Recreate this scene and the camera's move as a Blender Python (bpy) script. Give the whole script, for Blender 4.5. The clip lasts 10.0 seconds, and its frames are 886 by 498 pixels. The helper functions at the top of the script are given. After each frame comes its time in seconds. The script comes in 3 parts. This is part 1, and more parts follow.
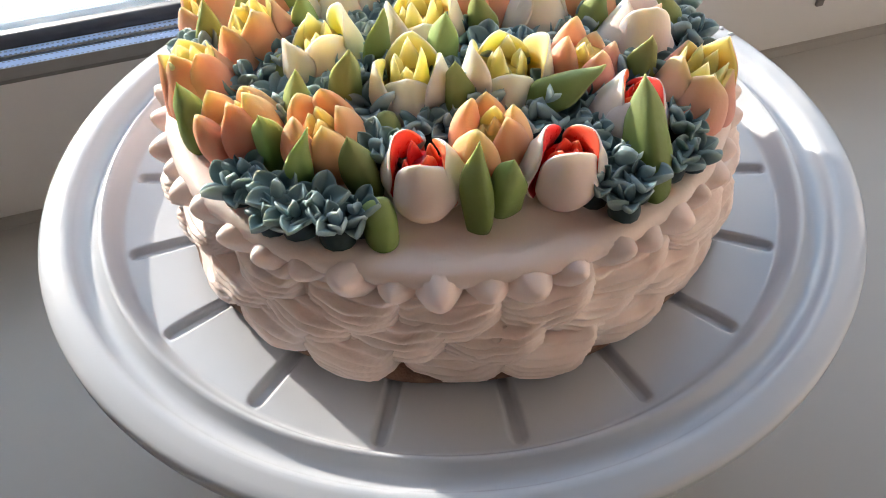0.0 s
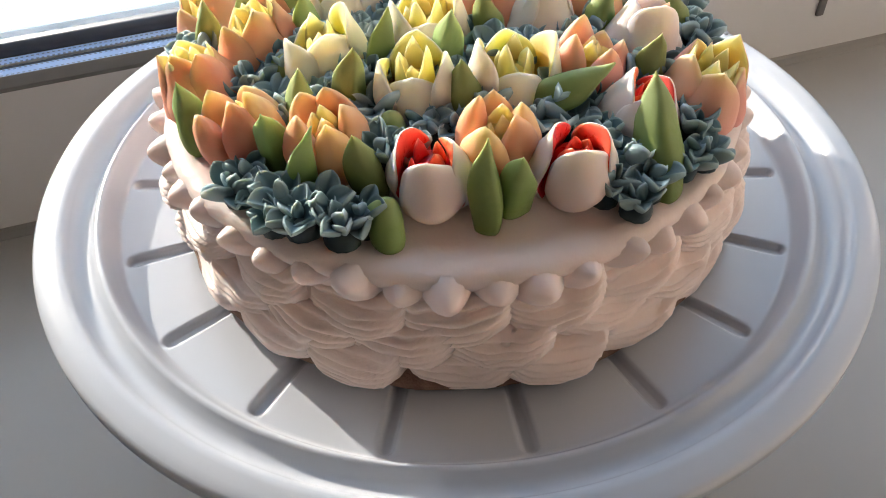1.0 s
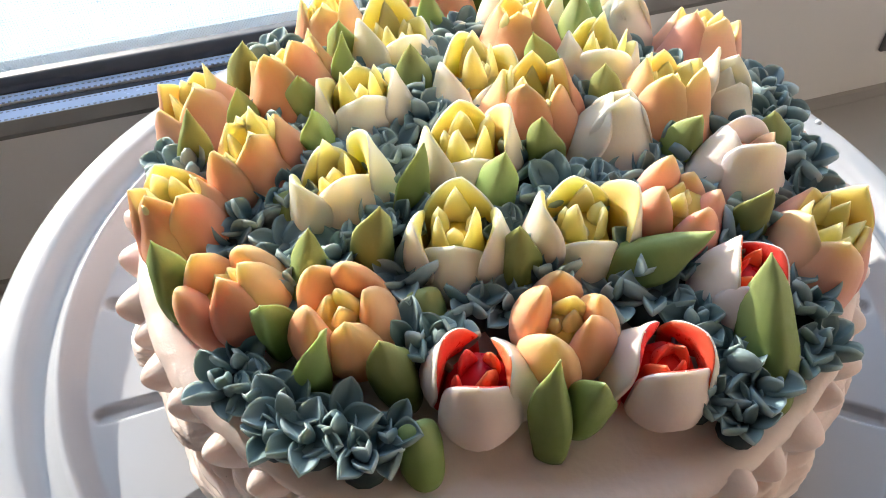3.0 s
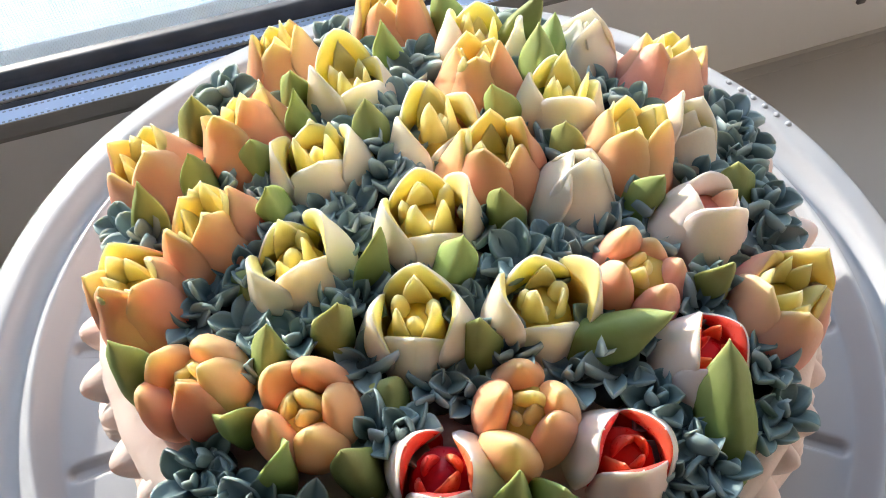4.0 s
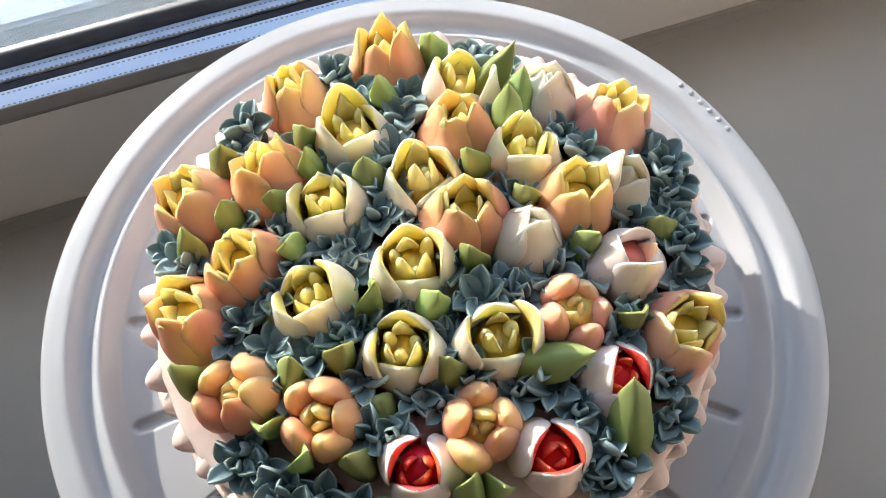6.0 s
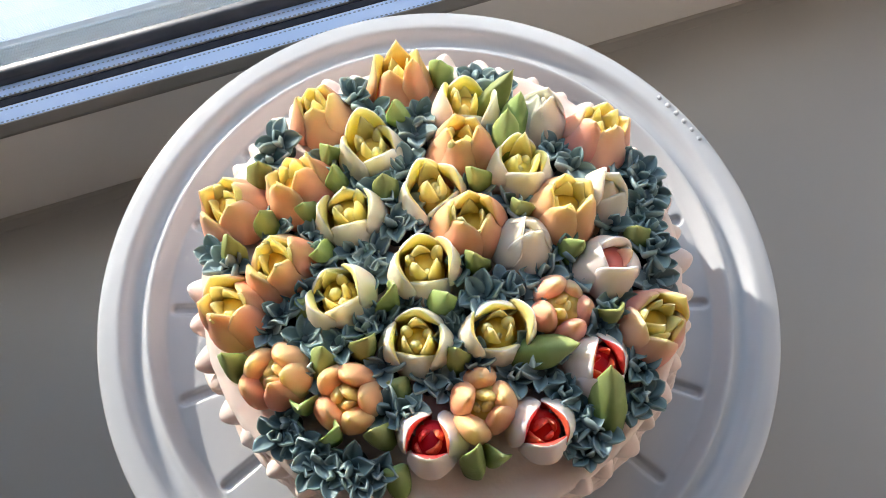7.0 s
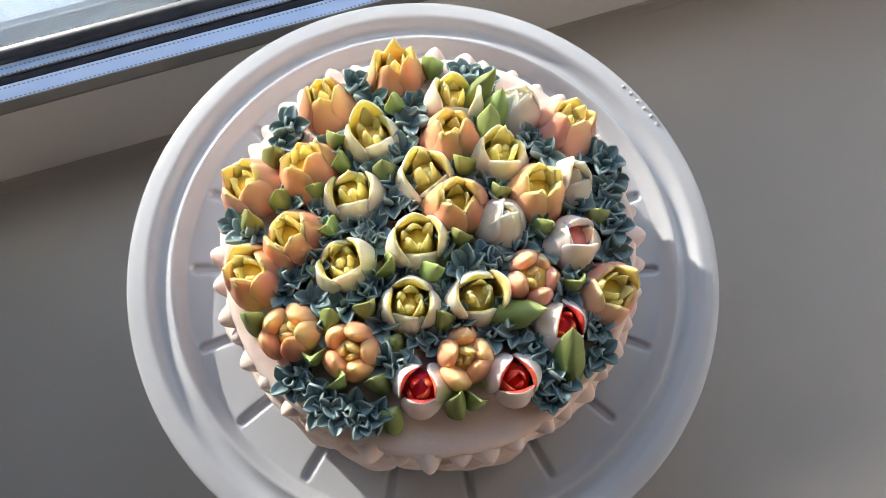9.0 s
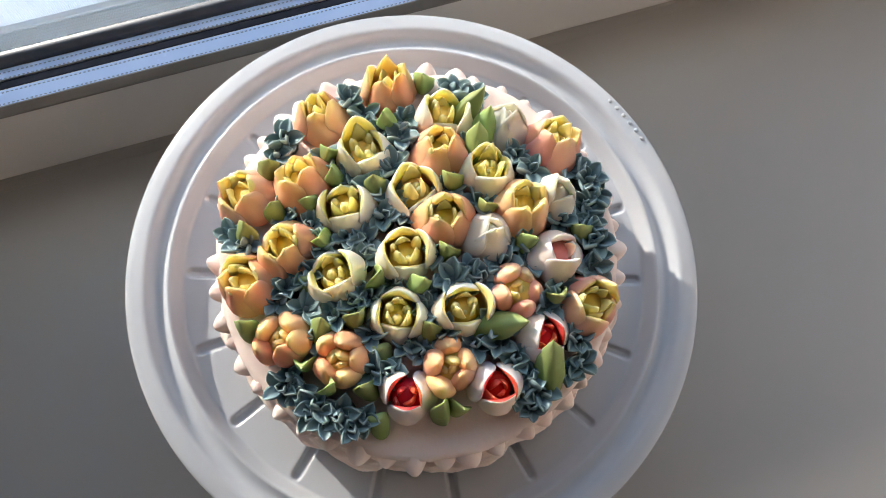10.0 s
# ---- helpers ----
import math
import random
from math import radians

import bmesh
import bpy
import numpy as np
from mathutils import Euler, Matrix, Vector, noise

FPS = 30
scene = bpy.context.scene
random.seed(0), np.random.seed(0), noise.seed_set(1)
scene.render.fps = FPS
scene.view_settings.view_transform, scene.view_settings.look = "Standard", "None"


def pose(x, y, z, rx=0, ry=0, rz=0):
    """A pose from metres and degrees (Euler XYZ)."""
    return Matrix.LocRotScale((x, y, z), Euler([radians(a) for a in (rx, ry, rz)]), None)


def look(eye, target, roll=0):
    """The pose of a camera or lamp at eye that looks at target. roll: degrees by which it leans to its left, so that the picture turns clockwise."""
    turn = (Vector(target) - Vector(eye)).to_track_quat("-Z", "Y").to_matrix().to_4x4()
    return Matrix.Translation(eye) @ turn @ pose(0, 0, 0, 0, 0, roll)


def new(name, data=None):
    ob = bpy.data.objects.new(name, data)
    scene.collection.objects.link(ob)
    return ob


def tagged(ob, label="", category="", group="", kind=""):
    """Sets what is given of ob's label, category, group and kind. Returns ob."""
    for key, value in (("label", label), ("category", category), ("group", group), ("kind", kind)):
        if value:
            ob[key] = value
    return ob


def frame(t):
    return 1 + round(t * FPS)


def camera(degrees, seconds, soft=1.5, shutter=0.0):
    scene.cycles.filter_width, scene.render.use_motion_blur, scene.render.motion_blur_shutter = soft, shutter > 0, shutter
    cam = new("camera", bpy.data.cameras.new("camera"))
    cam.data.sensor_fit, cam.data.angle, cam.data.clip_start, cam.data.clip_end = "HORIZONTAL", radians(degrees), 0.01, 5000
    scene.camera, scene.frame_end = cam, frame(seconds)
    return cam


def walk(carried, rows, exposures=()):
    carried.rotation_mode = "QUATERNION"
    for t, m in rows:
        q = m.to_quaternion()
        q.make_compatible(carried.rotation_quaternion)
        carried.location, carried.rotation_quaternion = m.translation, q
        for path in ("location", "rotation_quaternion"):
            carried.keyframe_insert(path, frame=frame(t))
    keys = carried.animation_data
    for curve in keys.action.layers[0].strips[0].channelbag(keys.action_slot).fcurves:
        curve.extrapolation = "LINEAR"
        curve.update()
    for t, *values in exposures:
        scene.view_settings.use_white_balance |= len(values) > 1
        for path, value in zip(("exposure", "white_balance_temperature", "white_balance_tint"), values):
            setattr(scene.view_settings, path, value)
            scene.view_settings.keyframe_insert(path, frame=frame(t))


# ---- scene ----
cam = camera(53.49, 10.0, soft=1.0)
ROWS = [
    (0.0, -0.0698, -0.2267, 0.3130, 43.44, 1.36, -17.81),
    (0.5, -0.0733, -0.2274, 0.3091, 44.14, 1.53, -18.61),
    (1.0, -0.0729, -0.2247, 0.3051, 44.75, 1.29, -18.26),
    (1.5, -0.0627, -0.2045, 0.2991, 44.45, 1.32, -17.52),
    (2.0, -0.0614, -0.1900, 0.2837, 45.65, 0.34, -15.56),
    (3.5, -0.0597, -0.1280, 0.3226, 37.60, -0.18, -19.20),
    (4.0, -0.0449, -0.1171, 0.3316, 34.43, 0.35, -19.91),
    (4.5, -0.0345, -0.1054, 0.3461, 32.12, 1.06, -20.07),
    (5.0, -0.0296, -0.0990, 0.3627, 27.89, 0.73, -20.06),
    (5.5, -0.0308, -0.0978, 0.3866, 24.91, -0.15, -19.67),
    (6.0, -0.0322, -0.0949, 0.4092, 22.58, -0.36, -19.08),
    (7.5, -0.0445, -0.0933, 0.4744, 18.73, -1.97, -19.17),
    (8.0, -0.0485, -0.0948, 0.4854, 17.73, -2.87, -19.18),
    (8.5, -0.0453, -0.0923, 0.5030, 15.90, -2.77, -18.99),
    (9.0, -0.0480, -0.0909, 0.5122, 15.22, -3.29, -18.67),
    (9.5, -0.0462, -0.0847, 0.5211, 14.34, -3.61, -18.21),
    (10.0, -0.0427, -0.0830, 0.5295, 13.96, -3.77, -17.85),
]
walk(cam, [(t, pose(x, y, z, rx, ry, rz)) for t, x, y, z, rx, ry, rz in ROWS],
     exposures=[(0.0, 1.93), (2.0, 1.93), (3.5, 1.76), (6.0, 1.68), (8.0, 1.57), (10.0, 1.53)])

# ---- world and sun ----
SUN_WAY = Vector((-0.45, 0.89, 0)).normalized()   # the sun stands outside the window, to its left
SUN_UP = 16.0
world = bpy.data.worlds.new("world")
scene.world = world
world.use_nodes = True
wn = world.node_tree
sky = wn.nodes.new("ShaderNodeTexSky")
sky.sky_type = "NISHITA"
sky.sun_disc = False
sky.sun_elevation = radians(SUN_UP)
sky.sun_rotation = math.atan2(SUN_WAY.x, SUN_WAY.y)
wn.links.new(sky.outputs[0], wn.nodes["Background"].inputs[0])
wn.nodes["Background"].inputs[1].default_value = 0.125
sun = new("sun", bpy.data.lights.new("sun", "SUN"))
sun.data.energy, sun.data.angle, sun.data.color = 4.8, radians(1.0), (1.0, 0.92, 0.80)
to_sun = SUN_WAY * math.cos(radians(SUN_UP)) + Vector((0, 0, math.sin(radians(SUN_UP))))
sun.matrix_world = look(to_sun * 8, (0, 0, 0))

# the sky's light in the window's opening
skylight = new("window_skylight", bpy.data.lights.new("window_skylight", "AREA"))
skylight.data.shape, skylight.data.size, skylight.data.size_y = "RECTANGLE", 1.4, 0.55
skylight.data.energy, skylight.data.color = 1.3, (0.53, 0.77, 1.0)
skylight.matrix_world = look((-0.04, 0.51, 0.47), (-0.06, 0.04, 0.05))

# ---- materials ----
def shader(name):
    m = bpy.data.materials.new(name)
    m.use_nodes = True
    return m, m.node_tree.nodes, m.node_tree.links, m.node_tree.nodes["Principled BSDF"]


def plain(name, low, high, rough, scale=60.0, bump=0.0, bump_scale=400.0, sss=0.0, metal=0.0, spec=0.5, rough_var=0.1, coat=0.0, depth=0.004):
    """Two close colours mixed by noise at two sizes, with a fine relief."""
    m, n, l, b = shader(name)
    co = n.new("ShaderNodeTexCoord")
    big, fine = n.new("ShaderNodeTexNoise"), n.new("ShaderNodeTexNoise")
    big.inputs["Scale"].default_value, big.inputs["Detail"].default_value = scale, 5
    fine.inputs["Scale"].default_value, fine.inputs["Detail"].default_value = bump_scale, 4
    for t in (big, fine):
        l.new(co.outputs["Object"], t.inputs["Vector"])
    mix = n.new("ShaderNodeMix")
    mix.data_type = "RGBA"
    mix.inputs[6].default_value, mix.inputs[7].default_value = (*low, 1), (*high, 1)
    ramp = n.new("ShaderNodeMapRange")
    ramp.inputs[1].default_value, ramp.inputs[2].default_value = 0.35, 0.65
    l.new(big.outputs[0], ramp.inputs[0])
    l.new(ramp.outputs[0], mix.inputs[0])
    l.new(mix.outputs[2], b.inputs["Base Color"])
    rr = n.new("ShaderNodeMapRange")
    rr.inputs[1].default_value, rr.inputs[2].default_value = 0.3, 0.7
    rr.inputs[3].default_value, rr.inputs[4].default_value = max(rough - rough_var, 0.02), rough + rough_var
    l.new(fine.outputs[0], rr.inputs[0])
    l.new(rr.outputs[0], b.inputs["Roughness"])
    b.inputs["Metallic"].default_value = metal
    b.inputs["Specular IOR Level"].default_value = spec
    b.inputs["Coat Weight"].default_value = coat
    if sss:
        b.inputs["Subsurface Weight"].default_value = sss
        b.inputs["Subsurface Radius"].default_value = (1.0, 0.85, 0.75)
        b.inputs["Subsurface Scale"].default_value = depth
    if bump:
        bp = n.new("ShaderNodeBump")
        bp.inputs["Strength"].default_value, bp.inputs["Distance"].default_value = bump, 0.001
        l.new(fine.outputs[0], bp.inputs["Height"])
        l.new(bp.outputs[0], b.inputs["Normal"])
    return m


def piped(name, stops, rough=0.52, vary=0.12, hue=0.015, sss=0.8, depth=0.007):
    """Piped icing: the colour runs along the stroke, from its root to its tip, and differs a little from piece to piece."""
    m, n, l, b = shader(name)
    uv = n.new("ShaderNodeUVMap")
    sep = n.new("ShaderNodeSeparateXYZ")
    l.new(uv.outputs[0], sep.inputs[0])
    co = n.new("ShaderNodeTexCoord")
    noi = n.new("ShaderNodeTexNoise")
    noi.inputs["Scale"].default_value, noi.inputs["Detail"].default_value = 160.0, 4
    l.new(co.outputs["Object"], noi.inputs["Vector"])
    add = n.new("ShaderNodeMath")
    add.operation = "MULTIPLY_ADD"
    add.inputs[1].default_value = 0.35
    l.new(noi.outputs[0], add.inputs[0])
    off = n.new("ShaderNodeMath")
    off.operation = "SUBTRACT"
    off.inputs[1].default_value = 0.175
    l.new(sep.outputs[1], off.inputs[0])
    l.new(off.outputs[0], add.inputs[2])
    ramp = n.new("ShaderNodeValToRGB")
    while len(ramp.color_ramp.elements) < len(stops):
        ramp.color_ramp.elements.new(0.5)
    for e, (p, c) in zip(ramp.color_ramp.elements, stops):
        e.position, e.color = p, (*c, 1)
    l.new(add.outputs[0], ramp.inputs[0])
    info = n.new("ShaderNodeObjectInfo")
    hsv = n.new("ShaderNodeHueSaturation")
    for key, mid, span in (("Hue", 0.5, hue), ("Value", 1.0, vary)):
        mr = n.new("ShaderNodeMapRange")
        mr.inputs[3].default_value, mr.inputs[4].default_value = mid - span, mid + span
        l.new(info.outputs["Random"], mr.inputs[0])
        l.new(mr.outputs[0], hsv.inputs[key])
    l.new(ramp.outputs[0], hsv.inputs["Color"])
    l.new(hsv.outputs[0], b.inputs["Base Color"])
    fine = n.new("ShaderNodeTexNoise")
    fine.inputs["Scale"].default_value, fine.inputs["Detail"].default_value = 700.0, 3
    l.new(co.outputs["Object"], fine.inputs["Vector"])
    rr = n.new("ShaderNodeMapRange")
    rr.inputs[1].default_value, rr.inputs[2].default_value = 0.3, 0.7
    rr.inputs[3].default_value, rr.inputs[4].default_value = rough - 0.1, rough + 0.12
    l.new(fine.outputs[0], rr.inputs[0])
    l.new(rr.outputs[0], b.inputs["Roughness"])
    bp = n.new("ShaderNodeBump")
    bp.inputs["Strength"].default_value, bp.inputs["Distance"].default_value = 0.5, 0.0007
    l.new(noi.outputs[0], bp.inputs["Height"])
    l.new(bp.outputs[0], b.inputs["Normal"])
    b.inputs["Specular IOR Level"].default_value = 0.35
    b.inputs["Subsurface Weight"].default_value = sss
    b.inputs["Subsurface Radius"].default_value = (1.0, 0.85, 0.6)
    b.inputs["Subsurface Scale"].default_value = depth
    return m


M_PEACH = piped("peach_icing", [(0.0, (0.91, 0.35, 0.23)), (0.45, (0.93, 0.42, 0.265)), (0.80, (0.95, 0.50, 0.275)), (1.0, (0.97, 0.64, 0.30))], sss=0.6, depth=0.005)
M_PINK = piped("salmon_icing", [(0.0, (0.89, 0.34, 0.27)), (0.5, (0.91, 0.41, 0.33)), (0.80, (0.93, 0.48, 0.34)), (1.0, (0.95, 0.60, 0.36))], sss=0.6, depth=0.005)
M_APRICOT = piped("apricot_icing", [(0.0, (0.92, 0.36, 0.22)), (0.5, (0.94, 0.45, 0.26)), (0.80, (0.95, 0.54, 0.28)), (1.0, (0.97, 0.64, 0.32))], sss=0.6, depth=0.005)
M_GLOW = piped("orange_yellow_icing", [(0.0, (0.98, 0.52, 0.15)), (0.5, (0.98, 0.63, 0.21)), (1.0, (0.98, 0.71, 0.31))], hue=0.008, vary=0.06)
M_YELLOW = piped("yellow_icing", [(0.0, (0.99, 0.66, 0.15)), (0.5, (1.0, 0.77, 0.24)), (1.0, (1.0, 0.83, 0.38))], hue=0.006, sss=0.8, depth=0.007, vary=0.05)
M_CREAM = piped("cream_icing", [(0.0, (0.93, 0.66, 0.52)), (0.55, (0.95, 0.78, 0.64)), (1.0, (0.96, 0.86, 0.68))], hue=0.008, vary=0.05)
M_WHITE = piped("pinkish_white_icing", [(0.0, (0.88, 0.66, 0.58)), (0.6, (0.90, 0.76, 0.70)), (1.0, (0.91, 0.80, 0.76))], hue=0.008, vary=0.05, sss=0.6, depth=0.004)
M_RED = piped("red_icing", [(0.0, (0.80, 0.05, 0.03)), (0.6, (0.92, 0.09, 0.06)), (1.0, (0.93, 0.17, 0.11))], rough=0.34, sss=0.6, depth=0.005)
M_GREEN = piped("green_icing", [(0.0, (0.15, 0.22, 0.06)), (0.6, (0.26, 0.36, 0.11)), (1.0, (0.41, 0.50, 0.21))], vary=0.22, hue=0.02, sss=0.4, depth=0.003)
# slate blue; the near-black root puts shade between petals into the colour
M_BLUE_SHADED = piped("slate_blue_shaded_icing", [(0.0, (0.035, 0.060, 0.068)), (0.35, (0.130, 0.205, 0.222)), (0.8, (0.26, 0.365, 0.38)), (1.0, (0.42, 0.55, 0.56))], rough=0.46, vary=0.22, hue=0.02, sss=0.3, depth=0.002)
M_ICING = plain("white_icing", (0.90, 0.735, 0.675), (0.93, 0.785, 0.73), 0.45, scale=45, bump=0.35, bump_scale=260, sss=0.5, depth=0.003)
M_SPONGE = plain("brown_sponge", (0.16, 0.085, 0.055), (0.26, 0.15, 0.10), 0.8, scale=200, bump=0.6, bump_scale=700)
M_SKY_TINT = plain("sky_tint_blue", (0.47, 0.64, 0.98), (0.54, 0.69, 1.0), 0.22, scale=30, bump=0.05, bump_scale=200, rough_var=0.06)
M_INK = plain("grey_print", (0.19, 0.24, 0.36), (0.24, 0.29, 0.42), 0.5, scale=60)
M_PLATE = plain("white_plastic_plate", (0.54, 0.57, 0.62), (0.575, 0.605, 0.655), 0.24, scale=9, rough_var=0.03, bump_scale=60)
M_PVC = plain("white_pvc", (0.85, 0.86, 0.87), (0.87, 0.88, 0.89), 0.22, scale=4, bump_scale=80, rough_var=0.05)
M_SILL = plain("sill_plastic", (0.405, 0.395, 0.38), (0.435, 0.425, 0.41), 0.36, scale=5, bump=0.01, bump_scale=350, rough_var=0.05)
M_RUBBER = plain("black_rubber", (0.006, 0.008, 0.020), (0.014, 0.016, 0.032), 0.5, scale=80, spec=0.2)
M_WIRE = plain("screen_wire", (0.84, 0.88, 0.90), (0.90, 0.93, 0.95), 0.5, scale=50, sss=1.0, depth=0.004)
M_WALL = plain("wall_paint", (0.52, 0.46, 0.43), (0.56, 0.50, 0.47), 0.8, scale=3, bump=0.2, bump_scale=120)
M_FLOOR = plain("wood_floor", (0.24, 0.19, 0.155), (0.34, 0.28, 0.22), 0.45, scale=6)
M_GROUND = plain("outdoor_ground", (0.22, 0.24, 0.17), (0.42, 0.42, 0.36), 0.9, scale=0.15, bump_scale=2)
M_LEDGE = plain("painted_metal", (0.87, 0.89, 0.91), (0.91, 0.93, 0.94), 0.45, scale=20)
M_SEAM = plain("grey_seam", (0.16, 0.16, 0.16), (0.24, 0.24, 0.24), 0.6, scale=40)
M_SUNWALL = plain("sun_block_plaster", (0.30, 0.33, 0.28), (0.40, 0.42, 0.37), 0.9, scale=4, bump=0.2, bump_scale=60)
M_CEIL = plain("ceiling_dark_grey", (0.14, 0.14, 0.14), (0.17, 0.17, 0.17), 0.85, scale=3)
M_TRACK = plain("track_dark_grey", (0.055, 0.065, 0.085), (0.08, 0.09, 0.115), 0.5, scale=60)
M_LIP_SHADE = plain("lip_shade_grey", (0.21, 0.21, 0.21), (0.25, 0.25, 0.25), 0.5, scale=40)
M_METAL = plain("stand_plastic", (0.70, 0.71, 0.73), (0.76, 0.77, 0.78), 0.35, scale=20)


# ---- helpers for building ----
def link_mesh(name, bm, mats, smooth=True):
    me = bpy.data.meshes.new(name)
    bmesh.ops.recalc_face_normals(bm, faces=bm.faces)
    bm.to_mesh(me)
    bm.free()
    for m in mats if isinstance(mats, (list, tuple)) else [mats]:
        me.materials.append(m)
    for p in me.polygons:
        p.use_smooth = smooth
    return me


def part(name, data, parent, m=None, label=""):
    """One mesh object under a thing or under a part, at the pose m within it."""
    ob = new(name, data)
    ob.parent = parent
    if m is not None:
        ob.matrix_basis = m
    if label:
        ob["label"] = label
    return ob


def thing(name, m, label, category, group="", kind=""):
    return tagged(new(name), label, category, group, kind) if m is None else place(tagged(new(name), label, category, group, kind), m)


def place(ob, m):
    ob.matrix_basis = m
    return ob


def box(bm, x0, x1, y0, y1, z0, z1, bevel=0.0):
    vs = [bm.verts.new((x, y, z)) for z in (z0, z1) for y in (y0, y1) for x in (x0, x1)]
    fs = [bm.faces.new([vs[i] for i in q]) for q in ((0, 2, 3, 1), (4, 5, 7, 6), (0, 1, 5, 4), (2, 6, 7, 3), (0, 4, 6, 2), (1, 3, 7, 5))]
    if bevel:
        es = list({e for f in fs for e in f.edges})
        bmesh.ops.bevel(bm, geom=es, offset=bevel, segments=2, affect="EDGES", profile=0.6)


def slab(name, x0, x1, y0, y1, z0, z1, mat, label="", category="", kind="structure", bevel=0.0):
    bm = bmesh.new()
    box(bm, x0, x1, y0, y1, z0, z1, bevel)
    me = link_mesh(name, bm, mat)
    for p in me.polygons:
        p.use_smooth = False
    return tagged(new(name, me), label, category, "", kind)


def extrude_x(name, outline, x0, x1, mat, flat=True):
    """A profile in y and z, drawn out along x."""
    bm = bmesh.new()
    a = [bm.verts.new((x0, y, z)) for y, z in outline]
    b = [bm.verts.new((x1, y, z)) for y, z in outline]
    k = len(outline)
    for i in range(k):
        bm.faces.new((a[i], a[(i + 1) % k], b[(i + 1) % k], b[i]))
    bm.faces.new(a)
    bm.faces.new(b)
    me = link_mesh(name, bm, mat)
    for p in me.polygons:
        p.use_smooth = not flat
    return me


def turned(bm, profile, steps, shift=None):
    """A body of revolution; shift(r, z, angle) may move a point. A zero radius closes it."""
    rings = []
    for r, z in profile:
        if r == 0:
            rings.append([bm.verts.new((0, 0, z))])
            continue
        ring = []
        for i in range(steps):
            a = 2 * math.pi * i / steps
            rr, zz = shift(r, z, a) if shift else (r, z)
            ring.append(bm.verts.new((rr * math.cos(a), rr * math.sin(a), zz)))
        rings.append(ring)
    for p, q in zip(rings, rings[1:]):
        for i in range(steps):
            j = (i + 1) % steps
            if len(p) == 1:
                bm.faces.new((p[0], q[i], q[j]))
            elif len(q) == 1:
                bm.faces.new((p[i], q[0], p[j]))
            else:
                bm.faces.new((p[i], q[i], q[j], p[j]))


# ---- the setting ----
PLATE_Z = 0.110          # height of the plate's rim over the sill
slab("sill", -1.2, 1.2, -0.42, 0.150, -0.03, 0.0, M_SILL, "wide greyish white plastic window sill with a satin face", "window sill", bevel=0.004)
slab("wall_below_sill", -1.2, 1.2, -0.16, 0.150, -0.85, -0.034, M_WALL, "plain painted wall under the window sill", "wall")
slab("floor", -1.6, 1.6, -2.6, -0.16, -0.95, -0.85, M_FLOOR, "brown wooden floor of the room", "floor")
# unseen ceiling, kept dark so that little light bounces down
slab("ceiling", -1.6, 1.6, -2.6, 0.45, 1.75, 1.85, M_CEIL, "dark grey ceiling, unseen, added to limit bounced light", "ceiling")
slab("wall_back", -1.7, 1.7, -2.7, -2.6, -0.95, 1.85, M_WALL, "plain painted wall behind the viewer", "wall")
slab("wall_left", -1.7, -1.2, -2.6, 0.45, -0.95, 1.85, M_WALL, "plain painted side wall", "wall")
slab("wall_right", 1.2, 1.7, -2.6, 0.45, -0.95, 1.85, M_WALL, "plain painted side wall", "wall")
slab("wall_over_window", -1.2, 1.2, 0.154, 0.45, 1.45, 1.75, M_WALL, "plain wall over the window", "wall")
slab("wall_under_frame", -1.2, 1.2, 0.154, 0.45, -0.95, -0.004, M_WALL, "plain wall under the window frame", "wall")
slab("ground", -900, 900, 3, 1800, -7.2, -7.0, M_GROUND, "pale dry grass and paving far below the window", "ground")
# added wall, tall enough to block low sun from sill and rails
slab("sun_block_wall", -14, 14, 1.50, 1.70, -7.0, 0.545, M_SUNWALL, "grey-green wall added outside to keep the sun off the sill", "wall")

# the window: bottom rail with its ledge, gasket and track, posts, head and insect screen
WIN_L, WIN_R = -0.34, 1.10
window = thing("window_1", None, "white plastic window frame with a black gasket and insect screen", "window", kind="structure")
part("bottom_rail", extrude_x("bottom_rail", [(0.152, 0.0), (0.152, 0.0790), (0.1523, 0.0800), (0.1550, 0.0831), (0.1557, 0.0832), (0.1660, 0.0806), (0.1660, 0.0760), (0.1722, 0.0760), (0.1722, 0.0795), (0.1784, 0.0790), (0.1788, 0.0770), (0.1796, 0.0770), (0.1800, 0.0820), (0.1830, 0.0834), (0.1850, 0.0846), (0.1990, 0.0812), (0.2000, 0.0690), (0.2250, 0.0680), (0.2250, 0.0)], -1.2, 1.2, M_PVC), window, label="white plastic rail with a ledge")
part("gasket", extrude_x("gasket", [(0.1662, 0.0764), (0.1662, 0.0786), (0.1676, 0.0793), (0.1704, 0.0793), (0.1718, 0.0786), (0.1720, 0.0764)], -1.2, 1.2, M_RUBBER), window, label="black rubber gasket strip")
# unseen posts; the wide left one also blocks sun from the sill's left
for nm, xa, xb in (("left_post", -1.2, WIN_L), ("right_post", WIN_R, 1.2)):
    bm = bmesh.new()
    box(bm, xa, xb, 0.172, 0.224, 0.0885, 1.45, 0.003)
    part(nm, link_mesh(nm, bm, M_PVC), window)
bm = bmesh.new()
box(bm, WIN_L, WIN_R, 0.172, 0.224, 1.38, 1.45, 0.003)
part("head_rail", link_mesh("head_rail", bm, M_PVC), window)
